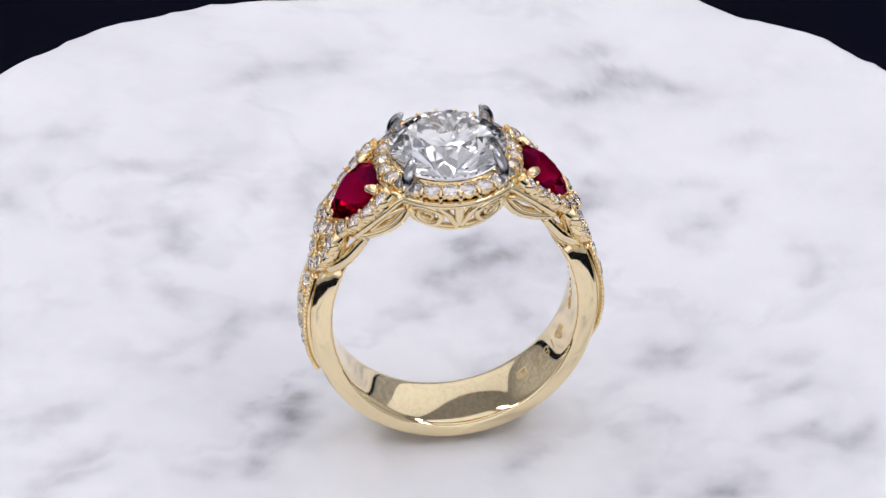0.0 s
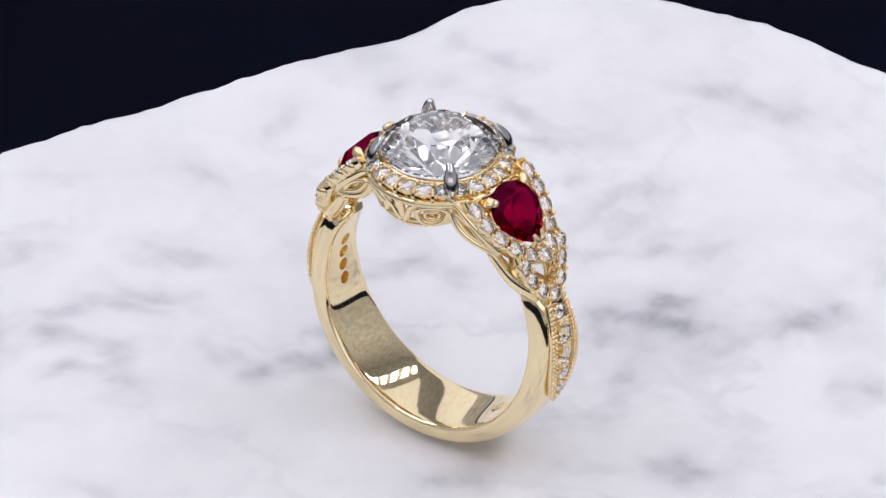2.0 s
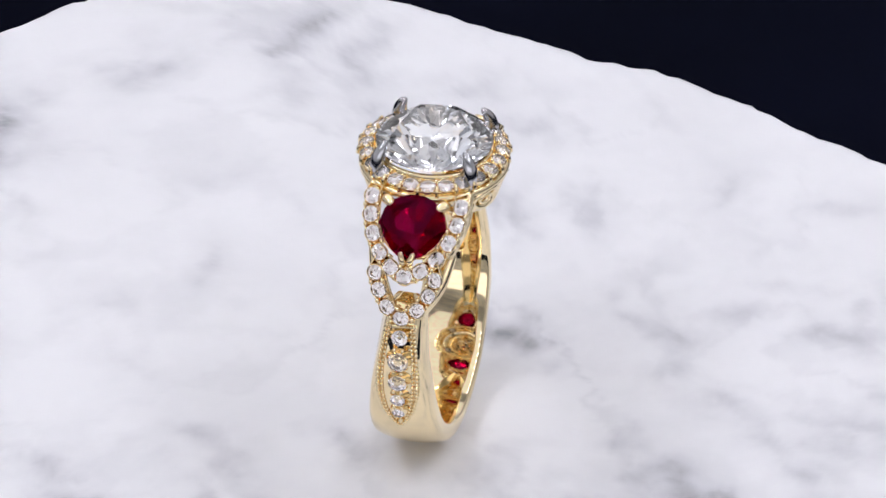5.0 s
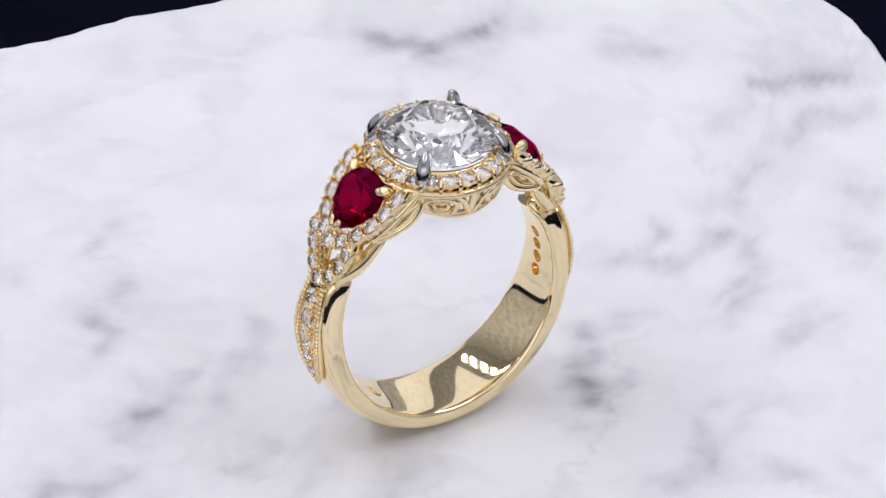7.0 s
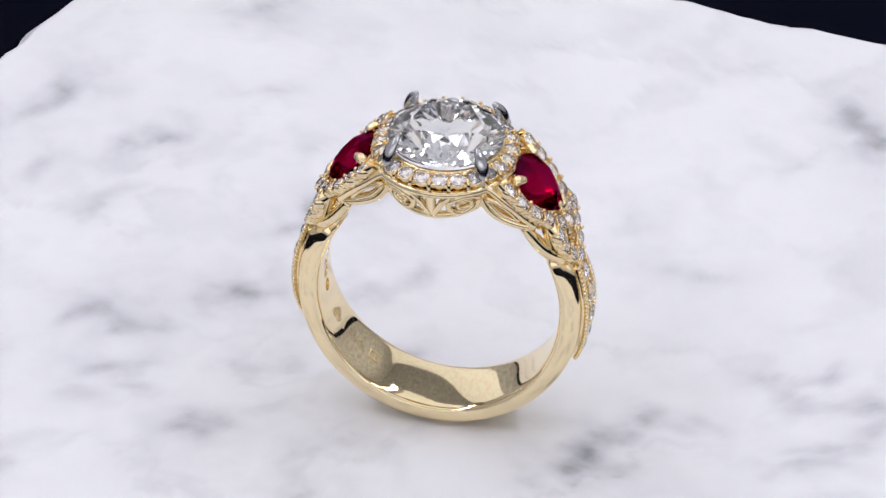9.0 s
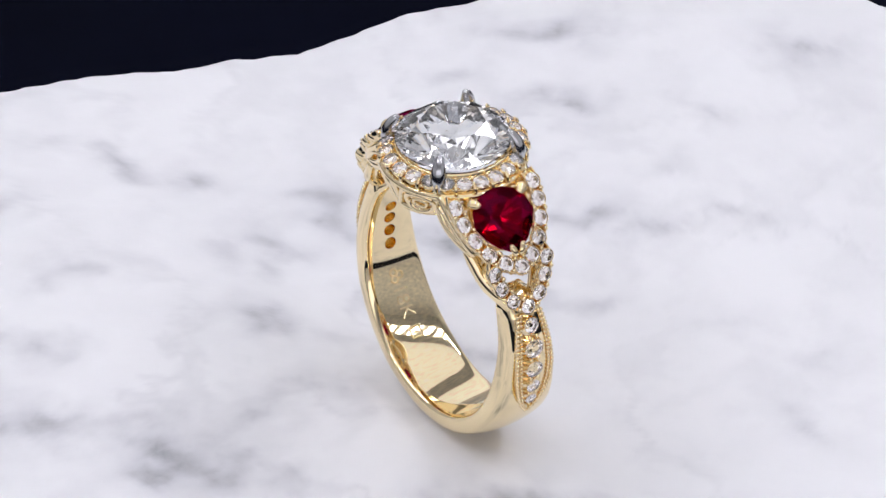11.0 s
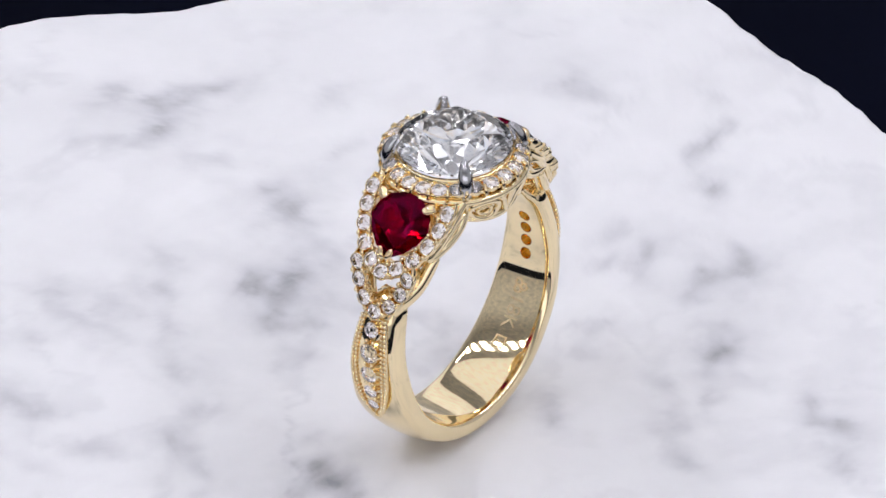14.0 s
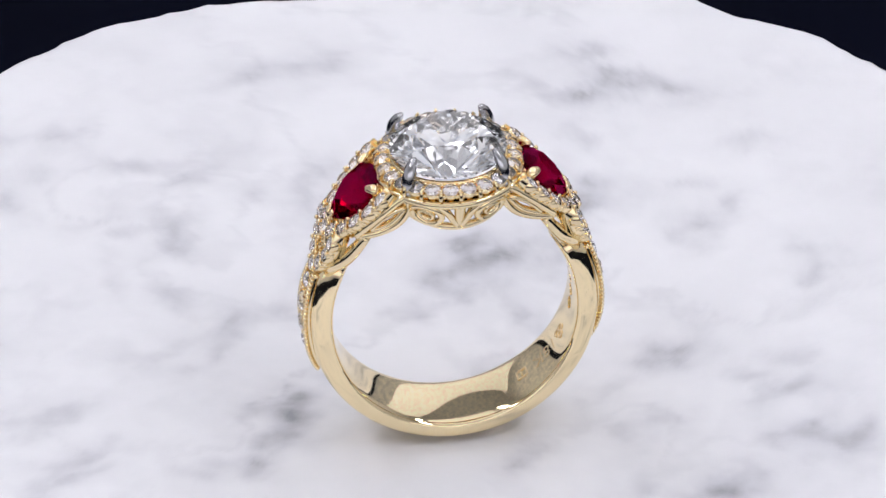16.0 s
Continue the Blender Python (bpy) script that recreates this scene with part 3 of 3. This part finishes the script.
    for p in spots:
        set_stone("loop_diamond", SMALL, loop_part, p + lup * 0.05, lup, 0.565, p.y)
    bm = bmesh.new()
    for p in spots:
        cup(bm, p + lup * 0.05, lup, 0.565)
    tagged(part("stone_seat", bm, GOLD, loop_part, "scalloped gold seats"), kind="stuff")
    bm = bmesh.new()
    claw_pairs(bm, spots, [lup] * len(spots), 0.41)
    tagged(part("beading", bm, GOLD, loop_part), kind="stuff")
    # polished swirls from the band to the gallery, and eye-shaped scrolls below the frame
    def at(deg, r, y):
        p = polar(deg, r, y)
        return Vector((side * p.x, p.y, p.z))
    for q in (-1, 1):
        bm = bmesh.new()
        line = smooth_line([at(23, 9.7, q * 0.55), at(30, 9.85, q * 1.3), at(37, 9.75, q * 1.95), at(44, 9.85, q * 2.35), at(52.5, 10.3, q * 2.75)], 7)
        tube(bm, line, 0.50, 0.60, lambda i: (line[i] - Vector((0, line[i].y, ZC))), sides=12, taper=lambda t: 1.0 - 0.35 * abs(2 * t - 1) ** 2)
        part("shoulder_swirl", bm, GOLD, ring, "polished swirling shoulder")
        bm = bmesh.new()
        line = smooth_line([on_slope(side, s, q * y, n) for s, y, n in ((1.6, 2.6, -1.0), (0.3, 2.95, -1.85), (-1.2, 3.2, -2.25), (-2.7, 3.3, -1.9), (-2.9, 3.35, -1.1), (-1.2, 3.3, -0.85), (0.3, 3.05, -0.8))], 6, True)
        tube(bm, line, 0.36, 0.32, lambda i: (0, 1, 0), True, 10)
        part("side_scroll", bm, GOLD, ring)
        bm = bmesh.new()
        line = smooth_line([on_slope(side, s, q * y, n) for s, y, n in ((0.5, 3.0, -1.25), (-0.9, 3.25, -1.80), (-2.3, 3.4, -1.62), (-1.0, 3.3, -1.12))], 6, True)
        tube(bm, line, 0.34, 0.20, lambda i: (0, 1, 0), True, 8)
        part("scroll_eye", bm, GOLD, ring)
    # leaf of graded stones with its beaded rims
    bm = bmesh.new()
    secs = []

    def leaf_half(deg):
        return float(np.interp(deg, (-25, -21, -15, -8, 0, 8, 16, 22.5), (0.10, 0.58, 1.02, 1.30, 1.38, 1.30, 1.10, 0.92)))
    for i in range(41):
        deg = -25 + 47.5 * i / 40
        h = leaf_half(deg)
        secs.append([at(deg, r, y * h) for r, y in ((10.0, -1.05), (10.50, -1), (10.58, -0.90), (10.48, -0.70), (10.38, -0.5), (10.34, 0), (10.38, 0.5), (10.48, 0.70), (10.58, 0.90), (10.50, 1), (10.0, 1.05))])
    loft(bm, secs, False)
    leaf = part("leaf_panel", bm, GOLD, ring, "leaf-shaped panel with milgrain rims and graded diamonds")
    grain = bmesh.new()
    for row, size in ((1.03, 0.155), (0.80, 0.13)):
        for i in range(27):
            deg = -24.5 + 46.5 * i / 26
            for q in (-1, 1):
                ball(grain, at(deg, 10.67 if row > 0.9 else 10.69, q * row * leaf_half(deg)), size, 1.0, None, 7, 5)
    for i in range(len(LEAF) - 1):
        deg = (LEAF[i][0] + LEAF[i + 1][0]) / 2
        for q in (-1, 1):
            ball(grain, at(deg, 10.70, q * 0.28), 0.16, 1.0, None, 7, 5)
    tagged(part("milgrain", grain, GOLD, leaf, "rows of tiny gold beads"), kind="stuff")
    for deg, r in LEAF:
        p = at(deg, 10.74, 0)
        set_stone("leaf_diamond", SMALL, leaf, p, p - Vector((0, 0, ZC)), r, radians(deg))

for side in (1, -1):
    build_shoulder(side)


# marks struck inside the band
def inside(u, v, lift):
    """u runs down the band from 38 degrees below the middle, v across it."""
    return polar(-38.5 - math.degrees(u / RIN), RIN - lift, -v)


def struck_text(words, size):
    curve = bpy.data.curves.new("mark", "FONT")
    curve.body, curve.size, curve.align_x, curve.align_y = words, size, "CENTER", "CENTER"
    ob = bpy.data.objects.new("mark", curve)
    scene.collection.objects.link(ob)
    me = bpy.data.meshes.new_from_object(ob.evaluated_get(bpy.context.evaluated_depsgraph_get()))
    bpy.data.objects.remove(ob)
    bm = bmesh.new()
    bm.from_mesh(me)
    for v in bm.verts:
        v.co = inside(v.co.x, v.co.y, 0.012)
    return part("hallmark", bm, GOLD_SATIN, band, "struck purity mark", False)


struck_text("18K", 1.55)
bm = bmesh.new()
for k in range(3):
    a = radians(90 + 120 * k)
    tube(bm, [inside(-1.95 + 0.30 * math.cos(a) + 0.26 * math.cos(t), 0.30 * math.sin(a) + 0.26 * math.sin(t), 0.01) for t in [i * math.pi / 8 for i in range(16)]],
         0.06, 0.10, None, True, 6)
part("hallmark", bm, GOLD_SATIN, band, "struck maker's emblem")
bm = bmesh.new()
tube(bm, [inside(2.35 + x, y, 0.01) for x, y in ((-0.4, -0.4), (0.4, -0.4), (0.4, 0.4), (-0.4, 0.4))], 0.06, 0.10, None, True, 6)
tube(bm, [inside(2.35, y, 0.01) for y in (-0.2, 0.0, 0.2)], 0.06, 0.10, None, False, 6)
part("hallmark", bm, GOLD_SATIN, band, "struck square mark")


def motions():
    stand = pose(0.00060, -0.00088, 0.0, -0.6, -0.9, 9.4)
    steps = [SECONDS * i / 64 for i in range(65)]
    walk(marble_slab, [(t, pose(0, 0, 0, 0, 0, TURN * t)) for t in steps])
    walk(ring, [(t, pose(0, 0, 0, 0, 0, TURN * t) @ stand) for t in steps])


motions()
